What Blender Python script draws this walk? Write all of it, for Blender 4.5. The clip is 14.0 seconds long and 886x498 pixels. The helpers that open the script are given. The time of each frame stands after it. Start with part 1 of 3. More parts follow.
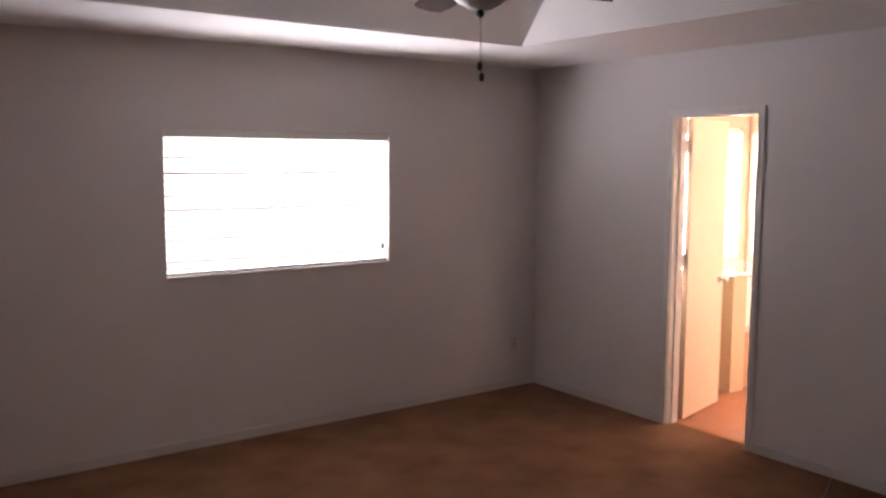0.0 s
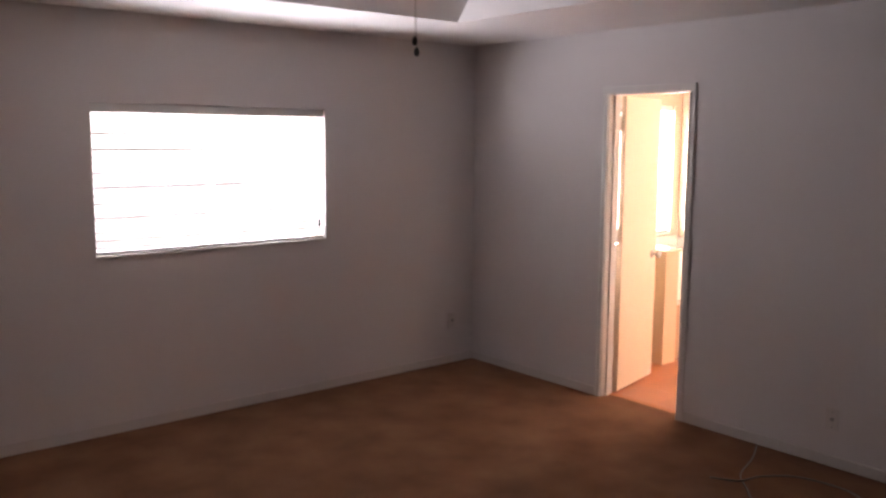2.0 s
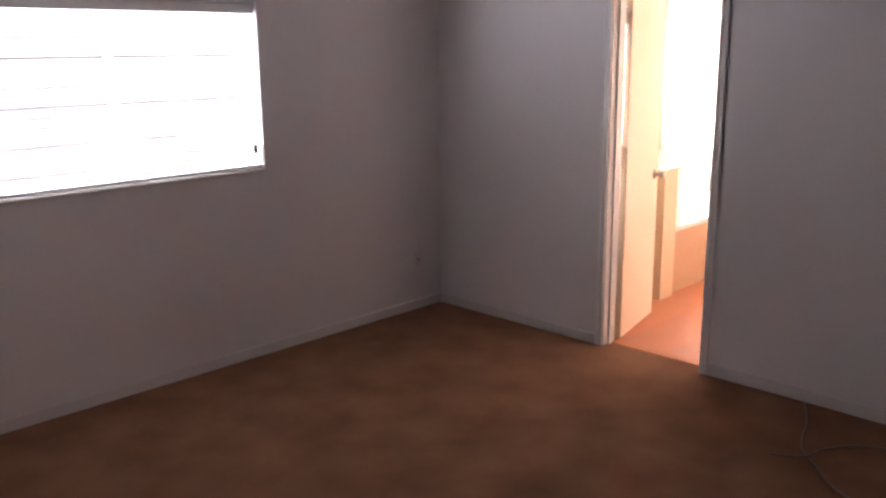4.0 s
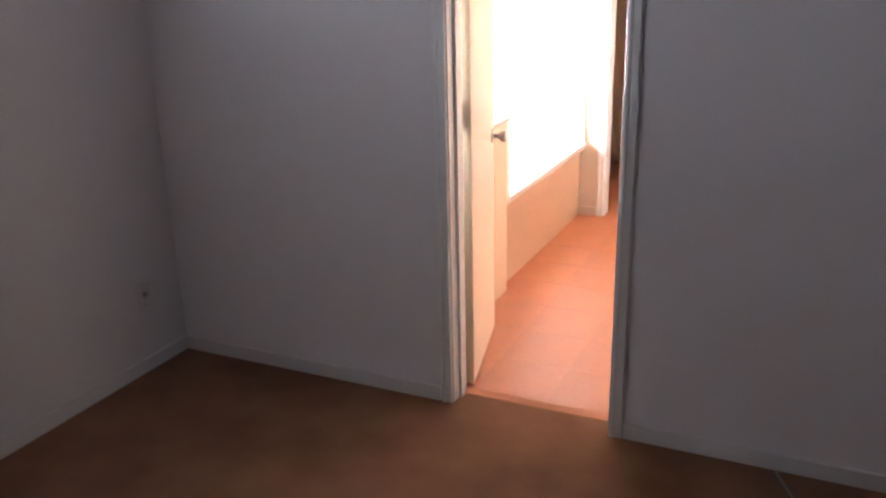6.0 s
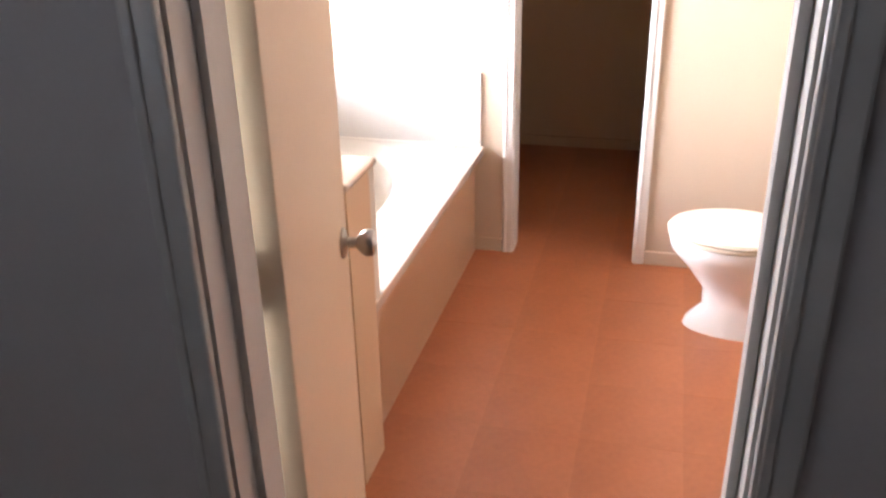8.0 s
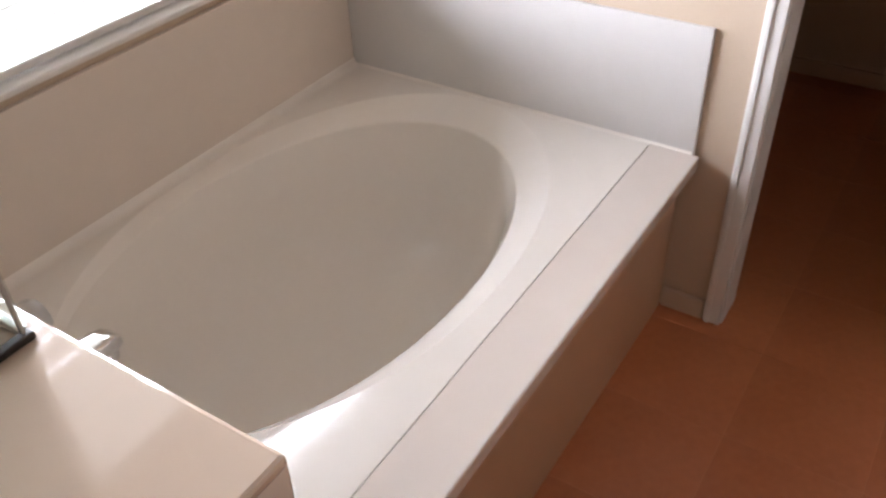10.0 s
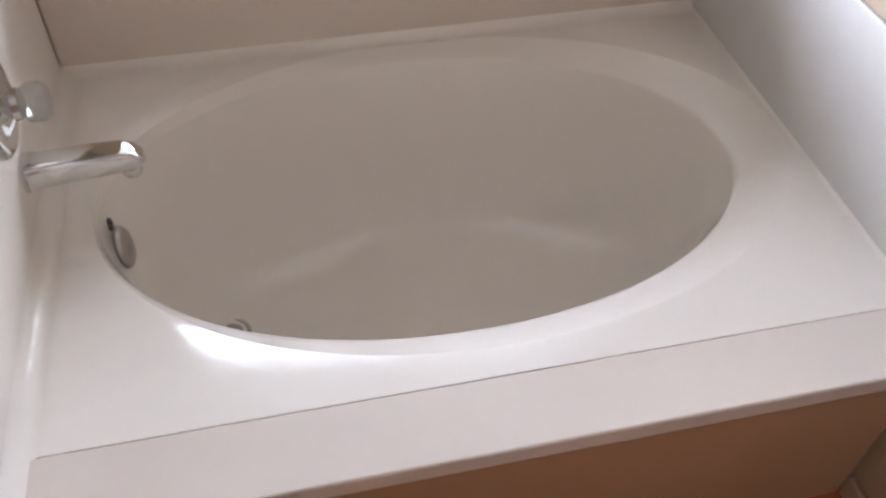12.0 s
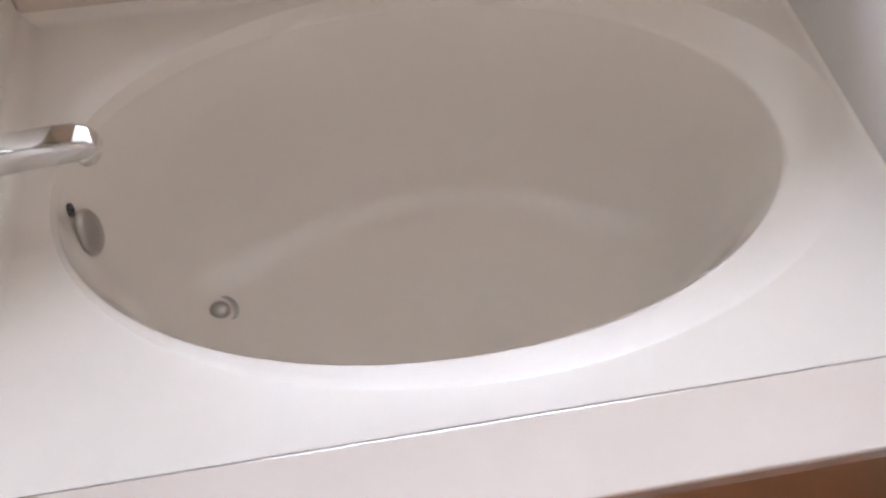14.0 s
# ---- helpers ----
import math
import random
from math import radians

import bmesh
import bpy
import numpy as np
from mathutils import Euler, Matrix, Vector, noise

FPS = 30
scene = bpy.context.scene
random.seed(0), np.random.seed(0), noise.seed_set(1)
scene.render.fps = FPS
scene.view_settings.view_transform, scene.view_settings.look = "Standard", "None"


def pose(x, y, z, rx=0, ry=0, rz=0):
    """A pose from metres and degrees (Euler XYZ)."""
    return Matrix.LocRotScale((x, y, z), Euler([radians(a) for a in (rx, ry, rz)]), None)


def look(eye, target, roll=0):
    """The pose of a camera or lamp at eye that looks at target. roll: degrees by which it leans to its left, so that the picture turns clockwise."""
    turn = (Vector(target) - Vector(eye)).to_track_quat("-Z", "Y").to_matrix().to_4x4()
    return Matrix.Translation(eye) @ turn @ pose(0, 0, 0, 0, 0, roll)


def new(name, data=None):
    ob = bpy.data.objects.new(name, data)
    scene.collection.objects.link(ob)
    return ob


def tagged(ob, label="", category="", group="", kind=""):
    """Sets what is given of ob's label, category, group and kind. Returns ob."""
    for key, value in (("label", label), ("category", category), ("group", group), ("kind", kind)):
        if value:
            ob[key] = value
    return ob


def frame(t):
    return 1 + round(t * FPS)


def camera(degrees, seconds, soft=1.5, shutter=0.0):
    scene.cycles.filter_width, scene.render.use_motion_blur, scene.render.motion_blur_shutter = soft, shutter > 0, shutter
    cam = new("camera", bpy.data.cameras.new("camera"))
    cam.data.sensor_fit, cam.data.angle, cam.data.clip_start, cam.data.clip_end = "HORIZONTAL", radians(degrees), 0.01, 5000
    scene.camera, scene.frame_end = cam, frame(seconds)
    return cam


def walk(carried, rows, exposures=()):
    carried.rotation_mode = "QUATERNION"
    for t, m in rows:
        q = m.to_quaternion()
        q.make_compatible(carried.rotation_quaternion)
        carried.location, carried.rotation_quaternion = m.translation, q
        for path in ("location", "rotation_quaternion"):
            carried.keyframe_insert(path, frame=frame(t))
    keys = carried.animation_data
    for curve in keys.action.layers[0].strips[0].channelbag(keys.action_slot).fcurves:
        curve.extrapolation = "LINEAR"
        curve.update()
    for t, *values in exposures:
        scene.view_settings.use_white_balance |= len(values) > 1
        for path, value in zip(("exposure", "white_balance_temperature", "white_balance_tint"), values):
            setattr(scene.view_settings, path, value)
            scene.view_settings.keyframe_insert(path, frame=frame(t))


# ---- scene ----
cam = camera(55.0, 14.0, 2.6)
PATH = [
    (0, (-4.449, -4.948, 1.756), (-3.288, -3.333, 1.546), 0.3),
    (0.5, (-4.444, -4.952, 1.758), (-3.216, -3.388, 1.544), 0.3),
    (1, (-4.441, -4.957, 1.758), (-3.201, -3.403, 1.544), 0.4),
    (1.5, (-4.444, -4.957, 1.753), (-3.187, -3.417, 1.531), 0.5),
    (2, (-4.441, -4.957, 1.747), (-3.171, -3.434, 1.487), 0.4),
    (2.5, (-4.44, -4.942, 1.736), (-3.166, -3.435, 1.414), 0.2),
    (2.7, (-4.413, -4.878, 1.734), (-3.14, -3.376, 1.384), 0.0),
    (4.8, (-3.588, -3.335, 1.668), (-2.085, -2.129, 1.132), -0.8),
    (5, (-3.487, -3.198, 1.667), (-1.944, -2.05, 1.117), -0.9),
    (5.5, (-3.108, -2.838, 1.659), (-1.469, -1.862, 1.059), -1.2),
    (6, (-2.674, -2.554, 1.642), (-0.964, -1.745, 0.993), -1.4),
    (6.5, (-2.206, -2.351, 1.643), (-0.459, -1.681, 0.937), -1.5),
    (7, (-1.725, -2.146, 1.629), (0.051, -1.62, 0.874), -1.6),
    (9.3, (0.374, -1.568, 1.576), (1.986, -1.021, 0.526), -2.1),
    (9.5, (0.534, -1.551, 1.572), (2.072, -0.914, 0.464), -0.6),
    (10, (0.87, -1.539, 1.573), (2.172, -0.652, 0.341), -2.5),
    (10.5, (1.138, -1.553, 1.572), (2.155, -0.499, 0.211), 1.3),
    (11, (1.373, -1.573, 1.558), (2.091, -0.384, 0.12), 0.4),
    (11.5, (1.546, -1.603, 1.547), (2.041, -0.321, 0.095), 1.2),
    (12, (1.672, -1.649, 1.542), (1.985, -0.327, 0.075), 1.3),
    (12.5, (1.746, -1.638, 1.539), (1.919, -0.331, 0.036), 0.3),
    (13, (1.782, -1.565, 1.537), (1.886, -0.297, -0.007), -1.4),
    (13.5, (1.796, -1.473, 1.537), (1.919, -0.265, -0.053), -1.0),
    (14, (1.787, -1.39, 1.536), (1.972, -0.282, -0.119), -0.3),
]
EXPOSURES = [(0, 0.2, 8000, 39), (2.7, 0.2, 7900, 39), (5.0, 0.3, 6800, 33), (6.0, 0.15, 6650, 28), (7.2, -0.25, 6800, 28), (9.3, -2.3, 6500, 23), (9.7, -2.35, 6500, 23), (10.5, -2.9, 6350, 23),
             (11.0, -3.05, 6100, 22), (11.5, -2.9, 6000, 22), (12.0, -2.6, 6100, 22), (13.0, -2.4, 6100, 22), (14.0, -2.35, 6050, 22)]
walk(cam, [(t, look(eye, target, roll)) for t, eye, target, roll in PATH], EXPOSURES)

# ---- light ----
world = bpy.data.worlds.new("sky")
scene.world = world
world.use_nodes = True
sky = world.node_tree.nodes.new("ShaderNodeTexSky")
sky.sky_type, sky.sun_disc = "NISHITA", False
sky.sun_elevation, sky.sun_rotation = radians(50), radians(180)
world.node_tree.links.new(sky.outputs[0], world.node_tree.nodes["Background"].inputs[0])
world.node_tree.nodes["Background"].inputs[1].default_value = 0.1
sun = new("sun", bpy.data.lights.new("sun", "SUN"))
sun.data.energy, sun.data.angle, sun.data.color = 3.0, radians(0.5), (1, 0.95, 0.88)
sun.matrix_world = look((0, -6, 7.15), (0, 0, 0))


def daylight(name, eye, target, wide, high, watts, colour):
    ob = new(name, bpy.data.lights.new(name, "AREA"))
    ob.data.shape, ob.data.size, ob.data.size_y, ob.data.energy, ob.data.color = "RECTANGLE", wide, high, watts, colour
    ob.matrix_world = look(eye, target)
    return ob


BED_WIN = (-2.88, -1.35, 1.043, 1.928)     # x0, x1, z0, z1 of the bedroom window
BATH_WIN = (1.45, 2.52, 0.84, 2.06)
daylight("bedroom_daylight", (-2.115, 0.19, 1.475), (-2.115, -1, 1.475), 1.6, 0.95, 120, (0.68, 0.86, 1.0))
daylight("bathroom_daylight", (1.985, 0.19, 1.45), (1.985, -1, 1.45), 1.14, 1.29, 1550, (0.83, 0.93, 1.0))


# ---- materials ----
def material(name, colour, rough=0.6, metal=0.0, vary=0.08, scale=3.0, grain=60.0, bump=0.1, coat=0.0, second=None, depth=0.002, cells=False, spec=0.5):
    """A surface with slow colour change, fine grain and relief."""
    m = bpy.data.materials.new(name)
    m.use_nodes = True
    nt = m.node_tree
    nodes, links = nt.nodes, nt.links
    b = nodes["Principled BSDF"]
    b.inputs["Roughness"].default_value, b.inputs["Metallic"].default_value = rough, metal
    b.inputs["Coat Weight"].default_value, b.inputs["Coat Roughness"].default_value = coat, 0.06
    b.inputs["Specular IOR Level"].default_value = spec
    at = nodes.new("ShaderNodeTexCoord")
    slow, fine = nodes.new("ShaderNodeTexNoise"), nodes.new("ShaderNodeTexNoise")
    slow.inputs["Scale"].default_value, slow.inputs["Detail"].default_value = scale, 5
    fine.inputs["Scale"].default_value, fine.inputs["Detail"].default_value = grain, 3
    for n in (slow, fine):
        links.new(at.outputs["Object"], n.inputs["Vector"])
    add = nodes.new("ShaderNodeMath")
    add.operation = "ADD"
    half = nodes.new("ShaderNodeMath")
    half.operation, half.inputs[1].default_value = "MULTIPLY", 0.45
    links.new(fine.outputs[0], half.inputs[0])
    links.new(slow.outputs[0], add.inputs[0])
    links.new(half.outputs[0], add.inputs[1])
    ramp = nodes.new("ShaderNodeValToRGB")
    second = second or [c * (1 - vary) for c in colour]
    ramp.color_ramp.elements[0].position, ramp.color_ramp.elements[1].position = 0.5, 0.95
    ramp.color_ramp.elements[0].color, ramp.color_ramp.elements[1].color = (*second, 1), (*colour, 1)
    links.new(add.outputs[0], ramp.inputs[0])
    info = nodes.new("ShaderNodeObjectInfo")
    tone = nodes.new("ShaderNodeMapRange")
    tone.inputs["To Min"].default_value, tone.inputs["To Max"].default_value = (0.993, 1.007) if cells else (1.0, 1.0)
    links.new(info.outputs["Random"], tone.inputs["Value"])
    mul = nodes.new("ShaderNodeVectorMath")
    mul.operation = "SCALE"
    links.new(ramp.outputs[0], mul.inputs[0])
    links.new(tone.outputs[0], mul.inputs["Scale"])
    links.new(mul.outputs[0], b.inputs["Base Color"])
    if bump:
        bp = nodes.new("ShaderNodeBump")
        bp.inputs["Strength"].default_value, bp.inputs["Distance"].default_value = bump, depth
        links.new(fine.outputs[0], bp.inputs["Height"])
        links.new(bp.outputs[0], b.inputs["Normal"])
    rr = nodes.new("ShaderNodeMapRange")
    rr.inputs["To Min"].default_value, rr.inputs["To Max"].default_value = max(0.02, rough * 0.85), min(1, rough * 1.15)
    links.new(slow.outputs[0], rr.inputs["Value"])
    links.new(rr.outputs[0], b.inputs["Roughness"])
    return m


def pane_material(name, tint, gloss):
    m = bpy.data.materials.new(name)
    m.use_nodes = True
    nt = m.node_tree
    nt.nodes.remove(nt.nodes["Principled BSDF"])
    clear, shine, mix = nt.nodes.new("ShaderNodeBsdfTransparent"), nt.nodes.new("ShaderNodeBsdfGlossy"), nt.nodes.new("ShaderNodeMixShader")
    clear.inputs[0].default_value = (*tint, 1)
    shine.inputs["Roughness"].default_value = 0.02
    edge, power, scale = nt.nodes.new("ShaderNodeLayerWeight"), nt.nodes.new("ShaderNodeMath"), nt.nodes.new("ShaderNodeMath")
    power.operation, power.inputs[1].default_value = "POWER", 4.0
    scale.operation, scale.inputs[1].default_value, scale.inputs[2].default_value = "MULTIPLY_ADD", 0.6, gloss
    nt.links.new(edge.outputs["Facing"], power.inputs[0])
    nt.links.new(power.outputs[0], scale.inputs[0])
    nt.links.new(scale.outputs[0], mix.inputs[0])
    nt.links.new(clear.outputs[0], mix.inputs[1])
    nt.links.new(shine.outputs[0], mix.inputs[2])
    nt.links.new(mix.outputs[0], nt.nodes["Material Output"].inputs[0])
    return m


def slat_material(name, through_light):
    m = material(name, (0.82, 0.81, 0.78), 0.45, vary=0.04, bump=0.02)
    nt = m.node_tree
    thin, mix = nt.nodes.new("ShaderNodeBsdfTranslucent"), nt.nodes.new("ShaderNodeMixShader")
    thin.inputs[0].default_value = (0.85, 0.83, 0.78, 1)
    mix.inputs[0].default_value = through_light
    nt.links.new(nt.nodes["Principled BSDF"].outputs[0], mix.inputs[1])
    nt.links.new(thin.outputs[0], mix.inputs[2])
    nt.links.new(mix.outputs[0], nt.nodes["Material Output"].inputs[0])
    return m


WALL = material("wall_paint", (0.68, 0.632, 0.612), 0.75, vary=0.05, scale=0.9, grain=140, bump=0.25)
BATH_WALL = material("bathroom_paint", (0.54, 0.425, 0.315), 0.6, vary=0.05, scale=1.1, grain=140, bump=0.2)
# the closet's darkness is put into this brown wall colour
CLOSET_SHADE = material("closet_shade_paint", (0.36, 0.235, 0.14), 0.7, vary=0.06, scale=1.1, grain=140, bump=0.2)
CEIL = material("ceiling_paint", (0.77, 0.745, 0.72), 0.85, vary=0.05, scale=1.2, grain=55, bump=0.5, depth=0.004)
BATH_CEIL = material("bathroom_ceiling_paint", (0.74, 0.70, 0.65), 0.85, vary=0.05, scale=1.2, grain=55, bump=0.5, depth=0.004)
TRIM = material("white_trim_paint", (0.70, 0.67, 0.63), 0.38, vary=0.05, scale=4, grain=90, bump=0.04)
BASE = material("baseboard_paint", (0.63, 0.585, 0.55), 0.45, vary=0.06, scale=3, grain=90, bump=0.05)
CAP = material("beige_cap", (0.66, 0.525, 0.41), 0.06, vary=0.05, scale=2.5, grain=14, bump=0.0, coat=1.0)
HALF = material("half_wall_paint", (0.62, 0.435, 0.28), 0.5, vary=0.06, scale=1.5, grain=120, bump=0.15)
DOOR = material("door_paint", (0.81, 0.645, 0.475), 0.35, vary=0.05, scale=2.5, grain=70, bump=0.05)
CARPET = material("carpet", (0.33, 0.163, 0.091), 0.95, scale=3.5, grain=420, bump=0.9, second=(0.205, 0.098, 0.054), depth=0.008, spec=0.1)
TILE = material("terracotta_tile", (0.43, 0.148, 0.063), 0.42, scale=2.2, grain=45, bump=0.08, second=(0.34, 0.108, 0.043), cells=True)
GROUT = material("grout", (0.50, 0.20, 0.10), 0.9, vary=0.2, grain=150, bump=0.3)
CONCRETE = material("concrete", (0.42, 0.41, 0.39), 0.9, vary=0.2, scale=0.7, grain=40, bump=0.3)
TUB = material("tub_acrylic", (0.90, 0.85, 0.785), 0.08, vary=0.03, scale=1.5, grain=30, bump=0.0, coat=0.1)
MARBLE = material("cultured_marble", (0.78, 0.70, 0.635), 0.12, vary=0.05, scale=2.5, grain=14, bump=0.0, coat=1.0)
# cream apron taken down to tan; shade below the ledge is in the colour
APRON_SHADED = material("shaded_apron_panel", (0.42, 0.25, 0.145), 0.3, vary=0.05, scale=2.5, grain=20, bump=0.02)
# warmer than PANEL: shade under the window and floor bounce put into the colour
BACK_PANEL_SHADED = material("back_panel", (0.68, 0.59, 0.505), 0.25, vary=0.05, scale=2.0, grain=16, bump=0.02, coat=0.2)
PANEL = material("surround_panel", (0.66, 0.635, 0.605), 0.22, vary=0.04, scale=2.0, grain=16, bump=0.02, coat=0.2)
CHROME = material("chrome", (0.82, 0.82, 0.82), 0.08, 1.0, vary=0.05, bump=0.0)
STEEL = material("brushed_nickel", (0.42, 0.40, 0.37), 0.28, 1.0, vary=0.1, bump=0.05)
DARK = material("dark_metal", (0.035, 0.03, 0.03), 0.35, 0.6, vary=0.2, bump=0.03)
BLADE = material("dark_wood_blade", (0.07, 0.022, 0.014), 0.75, vary=0.4, scale=6, grain=90, bump=0.08, spec=0.1)
BOWL = material("frosted_glass_bowl", (0.82, 0.80, 0.76), 0.3, vary=0.03, bump=0.0)
CERAMIC = material("toilet_ceramic", (0.84, 0.83, 0.80), 0.1, vary=0.02, bump=0.0, coat=0.6)
SEAT = material("toilet_seat", (0.80, 0.72, 0.58), 0.25, vary=0.03, bump=0.0)
PLASTIC = material("white_plastic", (0.76, 0.74, 0.70), 0.4, vary=0.05, bump=0.02)
CABLE = material("cable_sheath", (0.24, 0.20, 0.17), 0.45, vary=0.1, bump=0.02)
ACRYLIC = pane_material("clear_acrylic", (0.9, 0.92, 0.94), 0.08)
GLASS = pane_material("shower_glass", (0.95, 0.975, 0.965), 0.03)
PANE = pane_material("window_glass", (0.97, 0.98, 0.98), 0.03)
SLAT = slat_material("blind_slat", 0.24)
THIN_SLAT = slat_material("thin_blind_slat", 0.62)


# ---- mesh helpers ----
def add_box(bm, x0, x1, y0, y1, z0, z1, bevel=0.0):
    out = bmesh.ops.create_cube(bm, size=1, matrix=Matrix.Translation(((x0 + x1) / 2, (y0 + y1) / 2, (z0 + z1) / 2)) @ Matrix.Diagonal((abs(x1 - x0), abs(y1 - y0), abs(z1 - z0), 1)))
    if bevel:
        edges = list({e for v in out["verts"] for e in v.link_edges})
        bmesh.ops.bevel(bm, geom=edges, offset=bevel, segments=2, affect="EDGES", profile=0.5)
    return bm


def box(x0, x1, y0, y1, z0, z1, bevel=0.0):
    return add_box(bmesh.new(), x0, x1, y0, y1, z0, z1, bevel)


def lathe(profile, turn=24, m=Matrix()):
    """A turned solid from (radius, height) pairs, about m's z axis."""
    bm = bmesh.new()
    rings = []
    for r, h in profile:
        rings.append([bm.verts.new(m @ Vector((r * math.cos(2 * math.pi * k / turn), r * math.sin(2 * math.pi * k / turn), h))) for k in range(turn)])
    for a, b in zip(rings, rings[1:]):
        for k in range(turn):
            bm.faces.new((a[k], a[(k + 1) % turn], b[(k + 1) % turn], b[k]))
    bm.faces.new(list(reversed(rings[0])))
    bm.faces.new(rings[-1])
    bmesh.ops.recalc_face_normals(bm, faces=bm.faces)
    return bm


def tube(points, radius, sides=8):
    """A round cord along points."""
    bm = bmesh.new()
    rings = []
    pts = [Vector(p) for p in points]
    for n, p in enumerate(pts):
        way = (pts[min(n + 1, len(pts) - 1)] - pts[max(n - 1, 0)]).normalized()
        q = way.to_track_quat("Z", "Y")
        rings.append([bm.verts.new(p + q @ Vector((radius * math.cos(2 * math.pi * k / sides), radius * math.sin(2 * math.pi * k / sides), 0))) for k in range(sides)])
    for a, b in zip(rings, rings[1:]):
        for k in range(sides):
            bm.faces.new((a[k], a[(k + 1) % sides], b[(k + 1) % sides], b[k]))
    bm.faces.new(list(reversed(rings[0])))
    bm.faces.new(rings[-1])
    bmesh.ops.recalc_face_normals(bm, faces=bm.faces)
    return bm


def part(name, bm, mat, parent=None, label="", smooth=False):
    me = bpy.data.meshes.new(name)
    bm.to_mesh(me)
    bm.free()
    me.materials.append(mat)
    if smooth:
        for f in me.polygons:
            f.use_smooth = True
    ob = new(name, me)
    if parent is not None:
        ob.parent = parent
    if label:
        ob["label"] = label
    return ob


def soft(ob, angle=40):
    """Smooth shading that keeps sharp edges."""
    ob.data.set_sharp_from_angle(angle=radians(angle))
    return ob


def thing(name, label, category, group="", kind="", m=None):
    ob = new(name)
    if m is not None:
        ob.matrix_world = m
    return tagged(ob, label, category, group, kind)


def setting(name, bm, mat, label, category):
    return tagged(part(name, bm, mat), label, category, "", "structure")


# ---- the shell ----
CEILING = 2.44
setting("floor_bedroom", box(-5.0, 0.084, -6.1, 0.06, -0.12, 0.0), CARPET, "brown cut-pile carpet over the whole bedroom floor", "carpet")
tile_floor = setting("floor_bathroom", box(0.086, 4.3, -4.3, 0.02, -0.12, -0.0005), GROUT, "terracotta tile floor with thin grout joints", "floor")


def wall_along_x(name, y0, y1, x0, x1, hole, mat, label):
    """An outer wall with one window hole (x0, x1, z0, z1)."""
    bm = bmesh.new()
    a, b, c, d = hole
    add_box(bm, x0, a, y0, y1, 0, 2.9)
    add_box(bm, b, x1, y0, y1, 0, 2.9)
    add_box(bm, a, b, y0, y1, 0, c)
    add_box(bm, a, b, y0, y1, d, 2.9)
    return setting(name, bm, mat, label, "wall")


def wall_along_y(name, x0, x1, y0, y1, door, mat, label):
    """An inner wall with one door hole (y0, y1, height)."""
    bm = bmesh.new()
    a, b, h = door
    add_box(bm, x0, x1, y0, a, 0, 2.9)
    add_box(bm, x0, x1, b, y1, 0, 2.9)
    add_box(bm, x0, x1, a, b, h, 2.9)
    return setting(name, bm, mat, label, "wall")


DOOR_Y0, DOOR_Y1, DOOR_H = -1.93, -1.322, 2.03
wall_along_x("wall_north_bedroom", 0.0, 0.16, -5.12, 0.06, BED_WIN, WALL, "plain greige painted wall with a wide window")
wall_along_x("wall_north_bathroom", -0.05, 0.16, 0.062, 4.4, BATH_WIN, BATH_WALL, "cream painted wall with a window over the tub")
wall_along_y("wall_east_bedroom", 0.0, 0.06, -6.2, -0.002, (DOOR_Y0 - 0.02, DOOR_Y1 + 0.02, DOOR_H + 0.02), WALL, "plain greige painted wall with a doorway")
wall_along_y("wall_west_bathroom", 0.062, 0.12, -4.3, -0.052, (DOOR_Y0 - 0.02, DOOR_Y1 + 0.02, DOOR_H + 0.02), BATH_WALL, "cream painted wall round the bathroom doorway")
CL_Y0, CL_Y1 = -1.737, -1.22
END_X = 2.635
wall_along_y("wall_east_bathroom", END_X, END_X + 0.11, -4.3, -0.052, (CL_Y0 - 0.02, CL_Y1 + 0.02, DOOR_H + 0.02), BATH_WALL, "cream painted wall with an opening to a dark closet")
setting("wall_west_bedroom", box(-5.12, -5.0, -6.2, -0.002, 0, 2.9), WALL, "plain greige painted bedroom wall", "wall")
setting("wall_south_bedroom", box(-5.12, 0.0, -6.2, -6.08, 0, 2.9), WALL, "plain greige painted bedroom wall", "wall")
setting("wall_south_bathroom", box(0.122, 4.4, -4.32, -4.2, 0, 2.9), BATH_WALL, "plain cream painted bathroom wall", "wall")
setting("wall_toilet_nook", box(1.70, END_X - 0.001, -2.72, -2.60, 0, 2.438), BATH_WALL, "short cream painted wall behind the toilet", "wall")
setting("wall_closet_back", box(4.2, 4.32, -4.2, -0.052, 0, 2.9), CLOSET_SHADE, "plain painted back wall of the closet, its shade put into the colour", "wall")

# unseen side walls, added to block window light from the closet
setting("wall_closet_north", box(END_X + 0.112, 4.198, -0.80, -0.70, 0, 2.438), CLOSET_SHADE, "unseen plain closet side wall, added to keep window light out", "wall")
setting("wall_closet_south", box(END_X + 0.112, 4.198, -2.05, -1.95, 0, 2.438), CLOSET_SHADE, "unseen plain closet side wall, added to keep window light out", "wall")

# tray ceiling: a flat border, sloped sides and a raised middle
TRAY = (-3.95, -0.98, -5.05, -0.93)
UP, IN_X, IN_Y = 0.28, 0.10, 0.35


